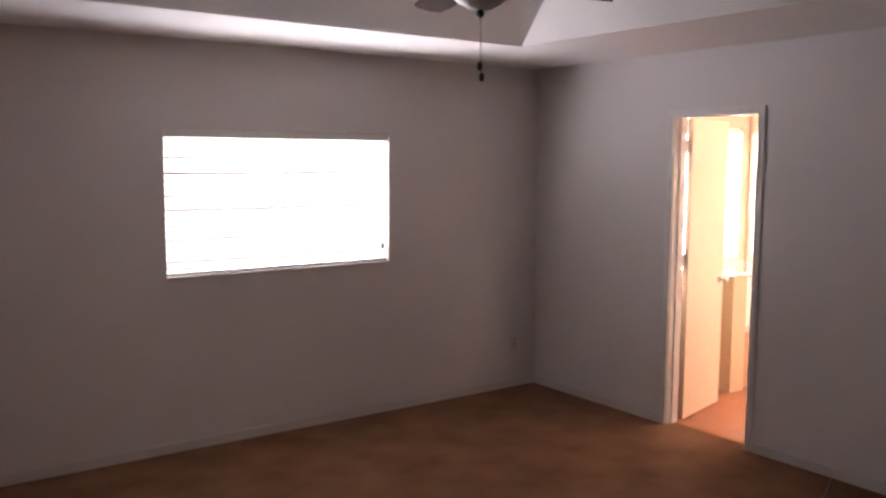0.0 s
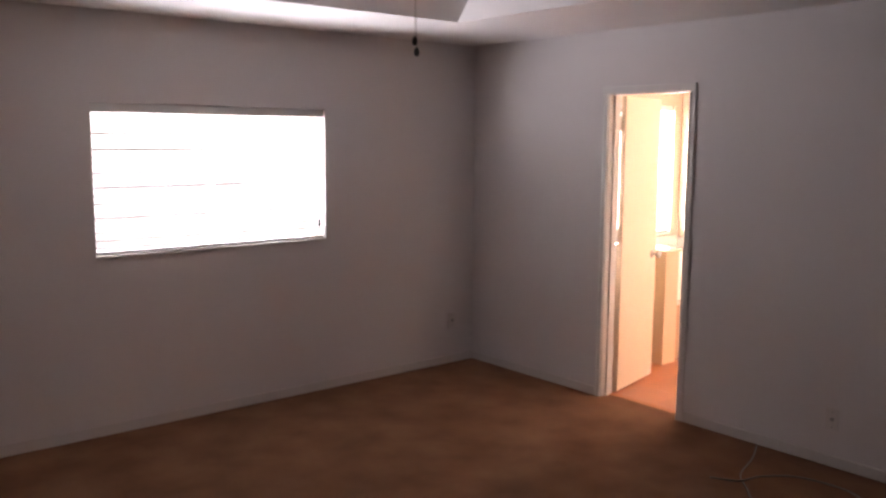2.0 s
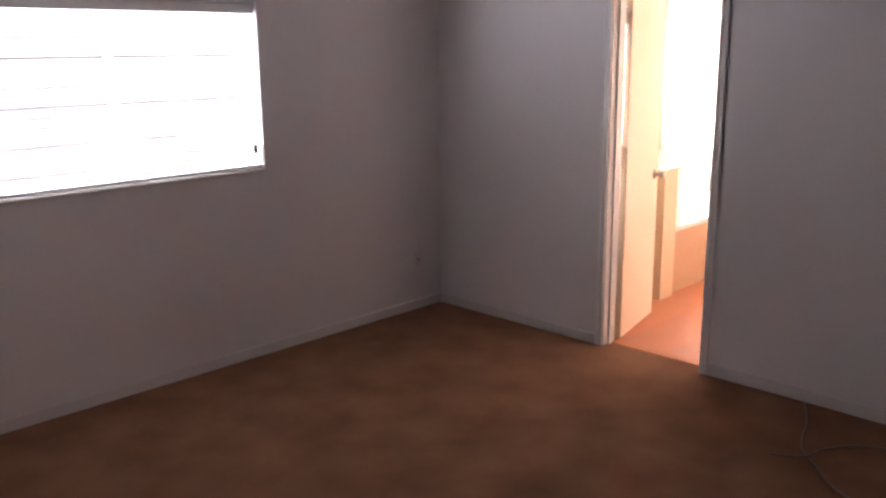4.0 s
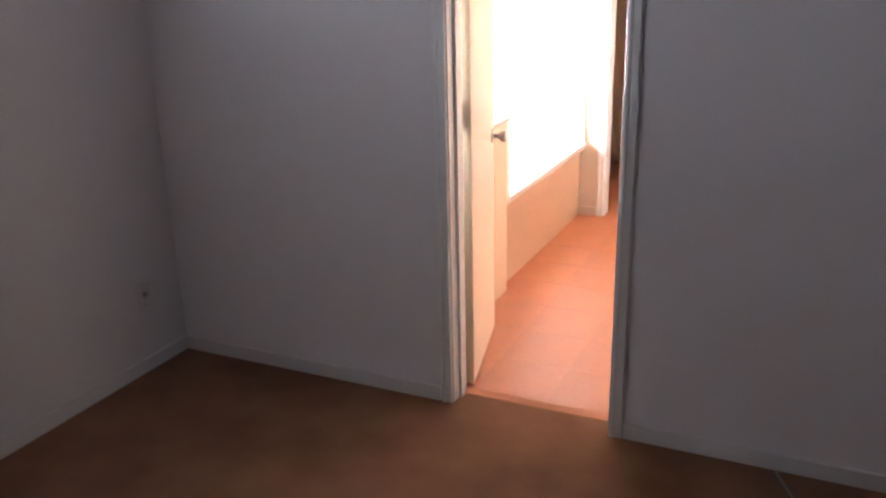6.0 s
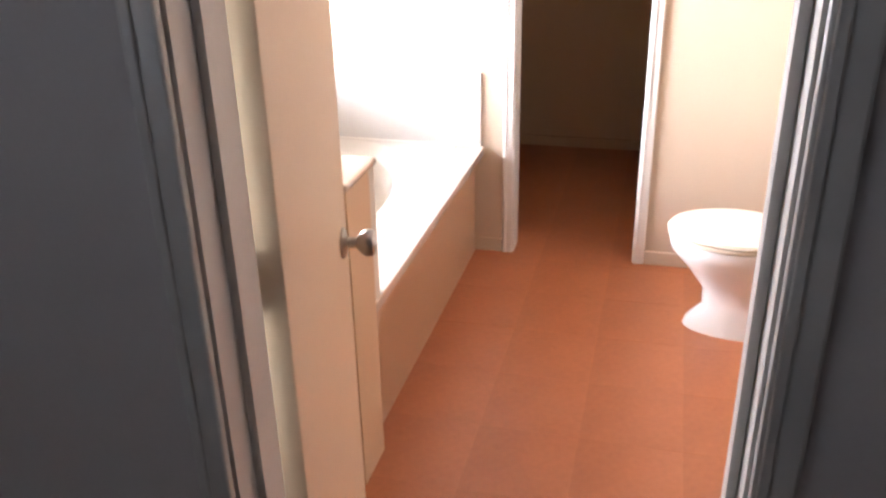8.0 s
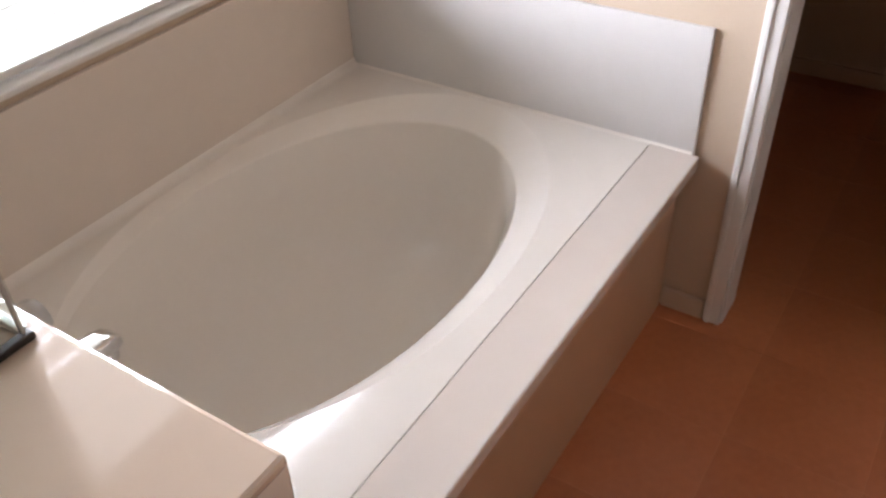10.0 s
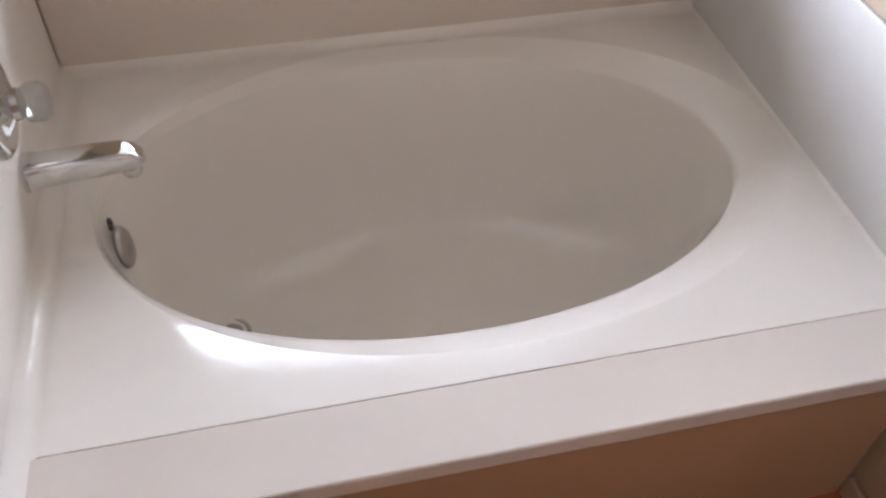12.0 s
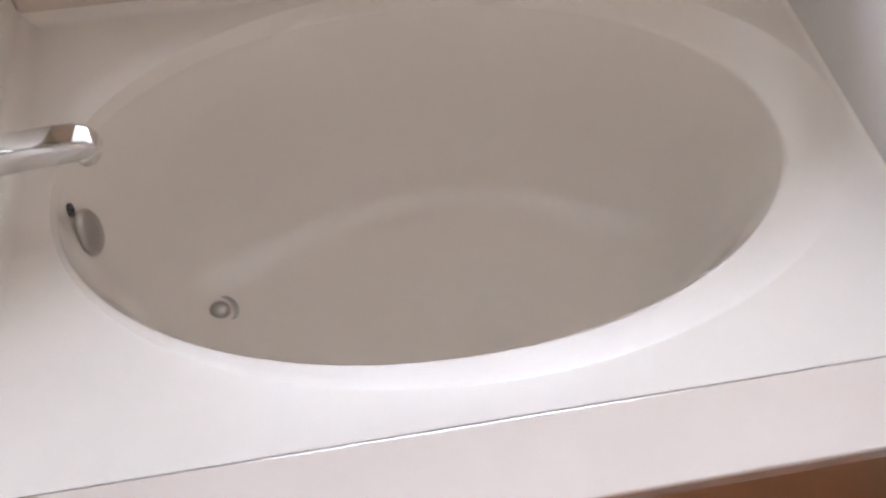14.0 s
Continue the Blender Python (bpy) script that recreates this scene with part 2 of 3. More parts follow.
def tray_ceiling():
    bm = bmesh.new()
    x0, x1, y0, y1 = TRAY
    loops = []
    for (a, b, c, d), z in (((-5.06, 0.03, -6.12, 0.03), CEILING), (TRAY, CEILING), ((x0 + IN_X, x1 - IN_X, y0 + IN_Y, y1 - IN_Y), CEILING + UP)):
        loops.append([bm.verts.new(v) for v in ((a, c, z), (b, c, z), (b, d, z), (a, d, z))])
    for p, q in zip(loops, loops[1:]):
        for k in range(4):
            bm.faces.new((p[k], q[k], q[(k + 1) % 4], p[(k + 1) % 4]))
    bm.faces.new(list(reversed(loops[2])))
    bmesh.ops.recalc_face_normals(bm, faces=bm.faces)
    bmesh.ops.reverse_faces(bm, faces=bm.faces)
    out = bmesh.ops.extrude_face_region(bm, geom=list(bm.faces))
    for v in [g for g in out["geom"] if isinstance(g, bmesh.types.BMVert)]:
        v.co.z += 0.1
    bmesh.ops.recalc_face_normals(bm, faces=bm.faces)
    return bm


setting("ceiling_bedroom", tray_ceiling(), CEIL, "off-white textured tray ceiling with a raised middle", "ceiling")
setting("ceiling_bathroom", box(0.062, 4.4, -4.32, 0.0, CEILING, CEILING + 0.1), BATH_CEIL, "off-white textured bathroom ceiling", "ceiling")
setting("roof", box(-5.3, 4.6, -6.4, 0.3, 2.9, 3.0), CEIL, "plain roof slab over the rooms", "roof")
ground = setting("ground", box(-60, 60, -60, 60, -0.6, -0.2), CONCRETE, "pale concrete ground outside the house", "ground")

# glaring daylight beyond the bathroom window
GLARE = bpy.data.materials.new("outdoor_glare")
GLARE.use_nodes = True
GLARE.node_tree.nodes["Principled BSDF"].inputs["Base Color"].default_value = (0.8, 0.82, 0.8, 1)
GLARE.node_tree.nodes["Principled BSDF"].inputs["Emission Color"].default_value = (0.95, 1.0, 0.97, 1)
GLARE.node_tree.nodes["Principled BSDF"].inputs["Emission Strength"].default_value = 7.0
setting("backdrop", box(2.6, 14, 2.5, 2.6, -0.2, 7.0), GLARE, "bright overexposed daylight outside the bathroom window", "backdrop")

# baseboards
def baseboard(name, x0, x1, y0, y1, mat=BASE):
    bm = bmesh.new()
    add_box(bm, x0, x1, y0, y1, 0, 0.062, 0.004)
    return setting(name, bm, mat, "painted baseboard along the wall", "baseboard")


baseboard("baseboard_north", -5.0, -0.014, -0.013, -0.001)
baseboard("baseboard_east_1", -0.013, -0.001, DOOR_Y1 + 0.052, -0.001)
baseboard("baseboard_east_2", -0.013, -0.001, -6.08, DOOR_Y0 - 0.052)
baseboard("baseboard_bath_1", END_X - 0.013, END_X - 0.001, -2.6, CL_Y0 - 0.052, BATH_WALL)
baseboard("baseboard_bath_2", END_X - 0.013, END_X - 0.001, CL_Y1 + 0.052, -1.052, BATH_WALL)
baseboard("baseboard_bath_3", 0.121, 0.133, -4.2, DOOR_Y0 - 0.052, BATH_WALL)
baseboard("baseboard_closet", 4.187, 4.199, -1.95, -0.80, CLOSET_SHADE)


# door frames
def door_frame(name, x0, x1, y0, y1, h, mat, label):
    """Jambs, stops and casings on both faces of a doorway in a wall from x0 to x1."""
    top = tagged(new(name), label, "door frame", "", "structure")
    part("jamb", box(x0, x1, y1, y1 + 0.018, 0, h), mat, top)
    part("jamb", box(x0, x1, y0 - 0.018, y0, 0, h), mat, top)
    part("head", box(x0, x1, y0 - 0.018, y1 + 0.018, h, h + 0.018), mat, top)
    for xa, xb in ((x0 - 0.014, x0 - 0.001), (x1 + 0.001, x1 + 0.014)):
        for ya, yb in ((y0 - 0.05, y0 - 0.004),) if name == "door_frame_1" and xa > x0 else ((y1 + 0.004, y1 + 0.05), (y0 - 0.05, y0 - 0.004)):
            bm = box(xa, xb, ya, yb, 0, h + 0.004, 0.004)
            add_box(bm, min(xa, xa - 0.004 if xa < x0 else xa), max(xb, xb + 0.004 if xa > x0 else xb), ya + 0.028, yb - 0.006, 0, h + 0.004, 0.002)
            part("casing", bm, mat, top)
        part("casing", box(xa, xb, y0 - 0.05, y1 + (0.0 if name == "door_frame_1" and xa > x0 else 0.05), h + 0.005, h + 0.05, 0.004), mat, top)
    return top


frame_1 = door_frame("door_frame_1", 0.0, 0.12, DOOR_Y0, DOOR_Y1, DOOR_H, TRIM, "white painted door frame between bedroom and bathroom")
part("stop", box(0.045, 0.08, DOOR_Y0 + 0.001, DOOR_Y0 + 0.012, 0, DOOR_H), TRIM, frame_1)
part("stop", box(0.045, 0.08, DOOR_Y1 - 0.012, DOOR_Y1 - 0.001, 0, DOOR_H), TRIM, frame_1)
part("strike_plate", box(0.085, 0.115, DOOR_Y0 + 0.0005, DOOR_Y0 + 0.002, 0.89, 0.95), STEEL, frame_1, "brushed metal strike plate")
door_frame("door_frame_2", END_X, END_X + 0.11, CL_Y0, CL_Y1, DOOR_H, TRIM, "white painted frame of the closet opening")


# ---- windows with blinds ----
def window(name, hole, y_in, y_out, label):
    a, b, c, d = hole
    top = tagged(new(name), label, "window", "", "structure")
    fr = bmesh.new()
    add_box(fr, a, b, y_out - 0.06, y_out - 0.01, c, c + 0.022, 0.004)
    add_box(fr, a, b, y_out - 0.06, y_out - 0.01, d - 0.035, d, 0.004)
    add_box(fr, a, a + 0.035, y_out - 0.06, y_out - 0.01, c + 0.022, d - 0.035)
    add_box(fr, b - 0.035, b, y_out - 0.06, y_out - 0.01, c + 0.022, d - 0.035)
    add_box(fr, (a + b) / 2 - 0.014, (a + b) / 2 + 0.014, y_out - 0.055, y_out - 0.015, c + 0.022, d - 0.035)
    part("window_frame", fr, PLASTIC, top, "white vinyl window frame")
    for x0, x1 in ((a + 0.035, (a + b) / 2 - 0.014), ((a + b) / 2 + 0.014, b - 0.035)):
        p = part("pane", box(x0, x1, y_out - 0.037, y_out - 0.033, c + 0.022, d - 0.035), PANE, top)
        p.visible_shadow = False
    part("window_sill", box(a + 0.001, b - 0.001, y_in - 0.012, y_out - 0.06, c, c + 0.014, 0.004), TRIM, top, "white painted sill")
    return top


def blinds(hole, y, tilt, mat, label, group):
    """A horizontal blind: headrail, slats, bottom rail, ladder cords, lift cord with tassel."""
    a, b, c, d = hole
    top = thing("window_blind", label, "blind", group)
    part("headrail", box(a + 0.006, b - 0.006, y - 0.03, y + 0.03, d - 0.052, d - 0.002, 0.003), PLASTIC, top)
    pitch, low = 0.044, c + 0.045
    count = int((d - 0.062 - low) / pitch) + 1
    sl = bmesh.new()
    cut = []
    for k in range(7):
        u = k / 6 * 2 - 1
        cut.append((u * 0.025, 0.0035 * (1 - u * u)))
    for side in (a + 0.008, b - 0.008):
        for t in (0.0, -0.0028):
            for u, w in cut:
                sl.verts.new((side, u, w + t))
    sl.verts.ensure_lookup_table()
    v = sl.verts
    for k in range(6):
        sl.faces.new((v[k], v[k + 1], v[14 + k + 1], v[14 + k]))
        sl.faces.new((v[7 + k], v[21 + k], v[21 + k + 1], v[7 + k + 1]))
    sl.faces.new((v[0], v[14], v[21], v[7]))
    sl.faces.new((v[6], v[13], v[27], v[20]))
    bmesh.ops.recalc_face_normals(sl, faces=sl.faces)
    first = part("slat", sl, mat, top)
    rng = random.Random(5)
    for k in range(count):
        o = first if k == 0 else new("slat", first.data)
        o.parent = top
        o.matrix_basis = pose(0, y, d - 0.062 - pitch * k, tilt + rng.uniform(-2.5, 2.5), rng.uniform(-0.12, 0.12), 0)
    part("bottom_rail", box(a + 0.008, b - 0.008, y - 0.025, y + 0.025, c + 0.018, c + 0.036, 0.004), PLASTIC, top)
    for x in (a + 0.18, (a + b) / 2, b - 0.18):
        for dy in (-0.027, 0.027):
            part("ladder_cord", tube([(x, y + dy, c + 0.03), (x, y + dy, d - 0.05)], 0.0012, 5), PLASTIC, top)
    part("lift_cord", tube([(b - 0.05, y - 0.034, d - 0.06), (b - 0.047, y - 0.036, (c + d) / 2), (b - 0.045, y - 0.036, c + 0.15)], 0.0018, 6), PLASTIC, top)
    part("tassel", lathe([(0.003, 0.05), (0.006, 0.045), (0.011, 0.012), (0.009, 0.0)], 10, pose(b - 0.045, y - 0.036, c + 0.10)), DARK, top, "dark cord tassel")
    return top


window("window_1", BED_WIN, 0.0, 0.16, "wide sliding window with white frame in the bedroom")
window("window_2", BATH_WIN, -0.05, 0.16, "window with white frame over the bathtub")
blinds(BED_WIN, 0.045, -48, SLAT, "white horizontal slat blind, slats half open, in the bedroom window", "window blinds")
blinds(BATH_WIN, 0.0, 3, THIN_SLAT, "white horizontal slat blind, slats half open, over the bathtub", "window blinds")


# ---- bathroom door, standing open ----
def open_door():
    wide, thick = 0.582, 0.035
    m = pose(0.140, DOOR_Y1 + 0.012, 0.0, 0, 0, 13.5)
    top = tagged(new("door_1"), "cream painted flush door standing open into the bathroom", "door", "", "structure")
    top.matrix_world = m
    leaf = part("leaf", box(0.0, wide, -thick, 0.0, 0.012, DOOR_H - 0.004, 0.002), DOOR, top)
    for side in (1, -1):
        y = 0.0 if side > 0 else -thick
        kn = lathe([(0.031, 0.0), (0.031, 0.004), (0.026, 0.008), (0.011, 0.011), (0.0105, 0.028), (0.017, 0.034), (0.0255, 0.043), (0.0275, 0.053), (0.025, 0.062), (0.015, 0.067), (0.004, 0.068)], 24,
                   Matrix.Translation((wide - 0.068, y, 0.92)) @ pose(0, 0, 0, -90 * side))
        soft(part("knob", kn, STEEL, top, "brushed metal round door knob", True))
    part("latch_plate", box(wide, wide + 0.0015, -0.030, -0.005, 0.89, 0.95, 0.0), STEEL, top, "metal latch plate")
    part("latch", box(wide + 0.0015, wide + 0.011, -0.023, -0.012, 0.91, 0.93, 0.002), STEEL, top, "metal latch bolt")
    for z in (0.25, 1.05, 1.80):
        h = lathe([(0.006, 0.0), (0.006, 0.09)], 12, Matrix.Translation((-0.014, 0.002, z)))
        add_box(h, -0.014, 0.0, -0.001, 0.002, z, z + 0.09)
        add_box(h, -0.034, -0.014, -0.004, -0.001, z, z + 0.09)
        part("hinge", h, STEEL, top, "metal butt hinge")


open_door()


# ---- bathtub ----
DK, TUB_X0, TUB_X1, TUB_Y0, TUB_Y1 = 0.485, 1.237, 2.6235, -0.965, -0.0655
OVAL = (1.94, -0.488)


def oval_ring(a, b, z, n=96, power=2.25, shift=0.0):
    out = []
    for k in range(n):
        t = 2 * math.pi * k / n
        c, s = math.cos(t), math.sin(t)
        out.append((OVAL[0] + shift + a * math.copysign(abs(c) ** (2 / power), c), OVAL[1] + b * math.copysign(abs(s) ** (2 / power), s), z))
    return out


def tub_shell():
    bm = bmesh.new()
    n = 96
    rings = []

    def ring(points):
        rings.append([bm.verts.new(p) for p in points])

    def rect(inset, z):
        """Points on the rim's rectangle, at the same angles as the oval."""
        out = []
        for x, y, _ in oval_ring(0.6, 0.36, 0):
            dx, dy = (x - OVAL[0]) / 0.6, (y - OVAL[1]) / 0.36
            hx = ((TUB_X1 - inset) - OVAL[0]) if dx > 0 else (OVAL[0] - (TUB_X0 + inset))
            hy = ((TUB_Y1 - inset) - OVAL[1]) if dy > 0 else (OVAL[1] - (TUB_Y0 + inset))
            s = 1 / max(abs(dx), abs(dy), 1e-6)
            out.append((OVAL[0] + dx * s * hx, OVAL[1] + dy * s * hy, z))
        return out

    ring(rect(0.0, DK - 0.03))
    ring(rect(0.0, DK))
    # the bright sloping lip: nothing at the spout, widest at the far end
    def lip(f, drop):
        out = []
        for k in range(n):
            t = 2 * math.pi * k / n
            c, v = math.cos(t), math.sin(t)
            c, v = math.copysign(abs(c) ** (2 / 2.03), c), math.copysign(abs(v) ** (2 / 2.03), v)
            xo, yo = 1.965 + 0.648 * c, OVAL[1] + (0.408 if v > 0 else 0.426) * v
            xi, yi = 1.917 + 0.596 * c, OVAL[1] + 0.368 * v
            out.append((xo + (xi - xo) * f, yo + (yi - yo) * f, DK - drop * (1 + 0.55 * max(c, 0.0))))
        return out

    for f, drop in ((0.0, 0.0), (0.02, 0.0003), (0.07, 0.0018), (0.5, 0.0105), (0.9, 0.0205), (0.96, 0.0228), (0.99, 0.0258), (1.0, 0.0295)):
        ring(lip(f, drop))
    depth = [(0.586, 0.346, 0.41, -0.030), (0.571, 0.335, 0.34, -0.032), (0.550, 0.319, 0.27, -0.034), (0.522, 0.300, 0.21, -0.038), (0.485, 0.275, 0.165, -0.036), (0.445, 0.248, 0.138, -0.034),
             (0.395, 0.215, 0.121, -0.032), (0.33, 0.178, 0.112, -0.03), (0.24, 0.13, 0.107, -0.03), (0.12, 0.06, 0.103, -0.05)]
    for a, b, z, s in depth:
        ring(oval_ring(a, b, z, n, 2.04, s + 0.012))
    for p, q in zip(rings, rings[1:]):
        for k in range(n):
            bm.faces.new((p[k], p[(k + 1) % n], q[(k + 1) % n], q[k]))
    bm.faces.new(rings[-1])
    bmesh.ops.recalc_face_normals(bm, faces=bm.faces)
    return bm


tub = thing("bathtub", "off-white oval garden bathtub set into a rectangular deck", "bathtub")
soft(part("shell", tub_shell(), TUB, tub, "", True), 60)
drain = part("drain", lathe([(0.036, 0.0), (0.036, 0.003), (0.030, 0.005), (0.026, 0.001), (0.020, 0.001), (0.018, 0.010), (0.010, 0.014), (0.003, 0.015)], 28, pose(1.50, -0.515, 0.124, 0, 10)), STEEL, tub, "metal drain with a round stopper", True)
part("overflow_plate", lathe([(0.040, 0.0), (0.040, 0.004), (0.034, 0.010), (0.010, 0.012), (0.002, 0.012)], 28, pose(1.345, -0.492, 0.393, 0, 80)), STEEL, tub, "round metal overflow plate", True)
part("overflow_slot", lathe([(0.012, 0.0), (0.012, 0.003), (0.007, 0.0035), (0.001, 0.001)], 16, pose(1.336, -0.490, 0.452, 0, 82)), DARK, tub, "small dark slot above the overflow plate")

# front ledge and apron of the tub
YO = -1.09
front = thing("tub_front_ledge", "off-white deck ledge and cream apron along the bathtub", "tub apron")
part("ledge_cap", box(1.1735, 2.622, YO, TUB_Y0 - 0.0014, DK - 0.035, DK + 0.0015, 0.0035), MARBLE, front, "off-white cultured marble ledge")
part("apron", box(1.1735, 2.622, -1.05, -1.02, 0.0, DK - 0.036), APRON_SHADED, front, "cream apron panel, darkened to tan with the shade painted in")

# surround panels
wall_panel = thing("tub_surround", "pale cultured marble wall panels round the bathtub", "wall panel")
part("end_panel", box(2.623, 2.634, -1.075, -0.062, DK - 0.03, 0.80, 0.003), PANEL, wall_panel)
part("half_wall_panel", box(1.1725, 1.2365, -1.086, -0.067, DK + 0.002, 0.8805, 0.004), TUB, wall_panel)
part("back_panel", box(1.2367, 2.622, -0.066, -0.051, DK - 0.03, BATH_WIN[2] - 0.015, 0.003), BACK_PANEL_SHADED, wall_panel, "panel under the window, its warm shade painted in as beige")

def cove(x0, y0, x1, y1, nx, ny, radius=0.012):
    """A concave bead of sealant along a corner; nx, ny point into the open."""
    bm = bmesh.new()
    ends = []
    for x, y in ((x0, y0), (x1, y1)):
        row = [None]
        for k in range(9):
            t = k / 8 * math.pi / 2
            out, up = radius * (1 - math.sin(t)), radius * (1 - math.cos(t))
            row.append(bm.verts.new((x + nx * out, y + ny * out, DK + 0.0006 + up)))
        ends.append(row)
    for k in range(1, 9):
        bm.faces.new((ends[0][k], ends[0][k + 1], ends[1][k + 1], ends[1][k]))
    bmesh.ops.recalc_face_normals(bm, faces=bm.faces)
    return bm


for x0, y0, x1, y1, nx, ny, r in ((2.623, -1.07, 2.623, -0.066, -1, 0, 0.007), (1.2375, -0.066, 2.623, -0.066, 0, -1, 0.022), (1.2366, -1.084, 1.2366, -0.066, 1, 0, 0.032)):
    part("sealant_bead", cove(x0, y0, x1, y1, nx, ny, r), TUB, wall_panel, "", True)

# half wall between shower and tub
half = tagged(new("half_wall"), "cream half wall between shower and bathtub with a glossy cap", "half wall", "", "structure")
part("body", box(1.008, 1.172, -1.094, -0.052, 0.0, 0.880), HALF, half)
part("cap", box(1.004, 1.227, -1.099, -0.052, 0.881, 0.90, 0.006), CAP, half, "glossy beige cultured marble cap")

# shower enclosure
shower = thing("shower_enclosure", "clear glass shower enclosure with dark metal rails", "shower")
g = part("front_glass", box(0.14, 1.188, -0.734, -0.728, 0.912, 1.95), GLASS, shower)
g2 = part("side_glass", box(1.197, 1.202, -0.724, -0.056, 0.912, 1.95), GLASS, shower)
part("low_rail", box(1.006, 1.204, -0.738, -0.724, 0.9005, 0.911, 0.002), DARK, shower, "dark metal bottom rail")
part("corner_post", box(1.1905, 1.1965, -0.734, -0.728, 0.9115, 1.95, 0.002), STEEL, shower, "thin metal corner post")
part("top_rail", box(0.125, 1.204, -0.741, -0.721, 1.951, 1.975, 0.002), STEEL, shower)
part("side_rail", box(1.193, 1.205, -0.722, -0.053, 0.9005, 0.911, 0.002), STEEL, shower)
part("lower_glass", box(0.14, 0.999, -0.734, -0.728, 0.11, 0.91), GLASS, shower)
part("curb", box(0.121, 1.006, -0.78, -0.68, 0.0, 0.10, 0.006), MARBLE, shower, "off-white shower curb")
part("pan", box(0.121, 1.006, -0.679, -0.052, 0.0, 0.04, 0.004), MARBLE, shower, "off-white shower pan")

# filler spout and mixing valve
CY = -0.487
part_spout = thing("tub_spout", "polished chrome tub filler spout above the rim", "faucet")
SPOUT = ((1.2368, 0.590, 0.030, 0.026), (1.254, 0.590, 0.030, 0.026), (1.260, 0.591, 0.027, 0.024), (1.29, 0.594, 0.0260, 0.0235), (1.36, 0.599, 0.0250, 0.0220), (1.395, 0.600, 0.0240, 0.021),
         (1.415, 0.599, 0.021, 0.016), (1.427, 0.593, 0.015, 0.010), (1.431, 0.590, 0.006, 0.004))


def spout_body():
    """A rounded rectangular spout that thins to a blunt nose."""
    bm, rows, n = bmesh.new(), [], 28
    for x, z, half_w, half_h in SPOUT:
        row = []
        for k in range(n):
            t = 2 * math.pi * k / n
            c, v = math.cos(t), math.sin(t)
            row.append(bm.verts.new((x, CY + half_w * math.copysign(abs(c) ** 0.42, c), z + half_h * math.copysign(abs(v) ** 0.42, v))))
        rows.append(row)
    for p, q in zip(rows, rows[1:]):
        for k in range(n):
            bm.faces.new((p[k], p[(k + 1) % n], q[(k + 1) % n], q[k]))
    bm.faces.new(list(reversed(rows[0])))
    bm.faces.new(rows[-1])
    bmesh.ops.recalc_face_normals(bm, faces=bm.faces)
    return bm


soft(part("body", spout_body(), CHROME, part_spout, "", True), 50)
part("nozzle", lathe([(0.014, 0.0), (0.0165, 0.003), (0.0175, 0.03)], 20, pose(1.404, CY, 0.561)), CHROME, part_spout, "", True)
valve = thing("shower_valve", "round chrome valve plate with a clear handle", "faucet")
soft(part("escutcheon", lathe([(0.083, 0.0), (0.083, 0.006), (0.080, 0.012), (0.074, 0.017), (0.064, 0.019), (0.058, 0.018), (0.040, 0.028), (0.026, 0.036), (0.024, 0.046), (0.004, 0.047)], 40, pose(1.2368, CY - 0.015, 0.737, 0, 90)), CHROME, valve, "", True))
part("handle", lathe([(0.020, 0.0), (0.030, 0.008), (0.032, 0.028), (0.026, 0.040), (0.006, 0.044)], 10, pose(1.2825, CY - 0.015, 0.737, 0, 90)), ACRYLIC, valve, "clear acrylic knob")


# ---- toilet ----
def egg(cx, cy, a, front_b, back_b, z, n=40):
    out = []
    for k in range(n):
        t = 2 * math.pi * k / n
        s = math.sin(t)
        out.append((cx + a * math.cos(t), cy + (front_b if s > 0 else back_b) * s, z))
    return out


def loft(rings, cap=True):
    bm = bmesh.new()
    rows = [[bm.verts.new(p) for p in r] for r in rings]
    n = len(rows[0])
    for p, q in zip(rows, rows[1:]):
        for k in range(n):
            bm.faces.new((p[k], p[(k + 1) % n], q[(k + 1) % n], q[k]))
    if cap:
        bm.faces.new(list(reversed(rows[0])))
        bm.faces.new(rows[-1])
    bmesh.ops.recalc_face_normals(bm, faces=bm.faces)
    return bm


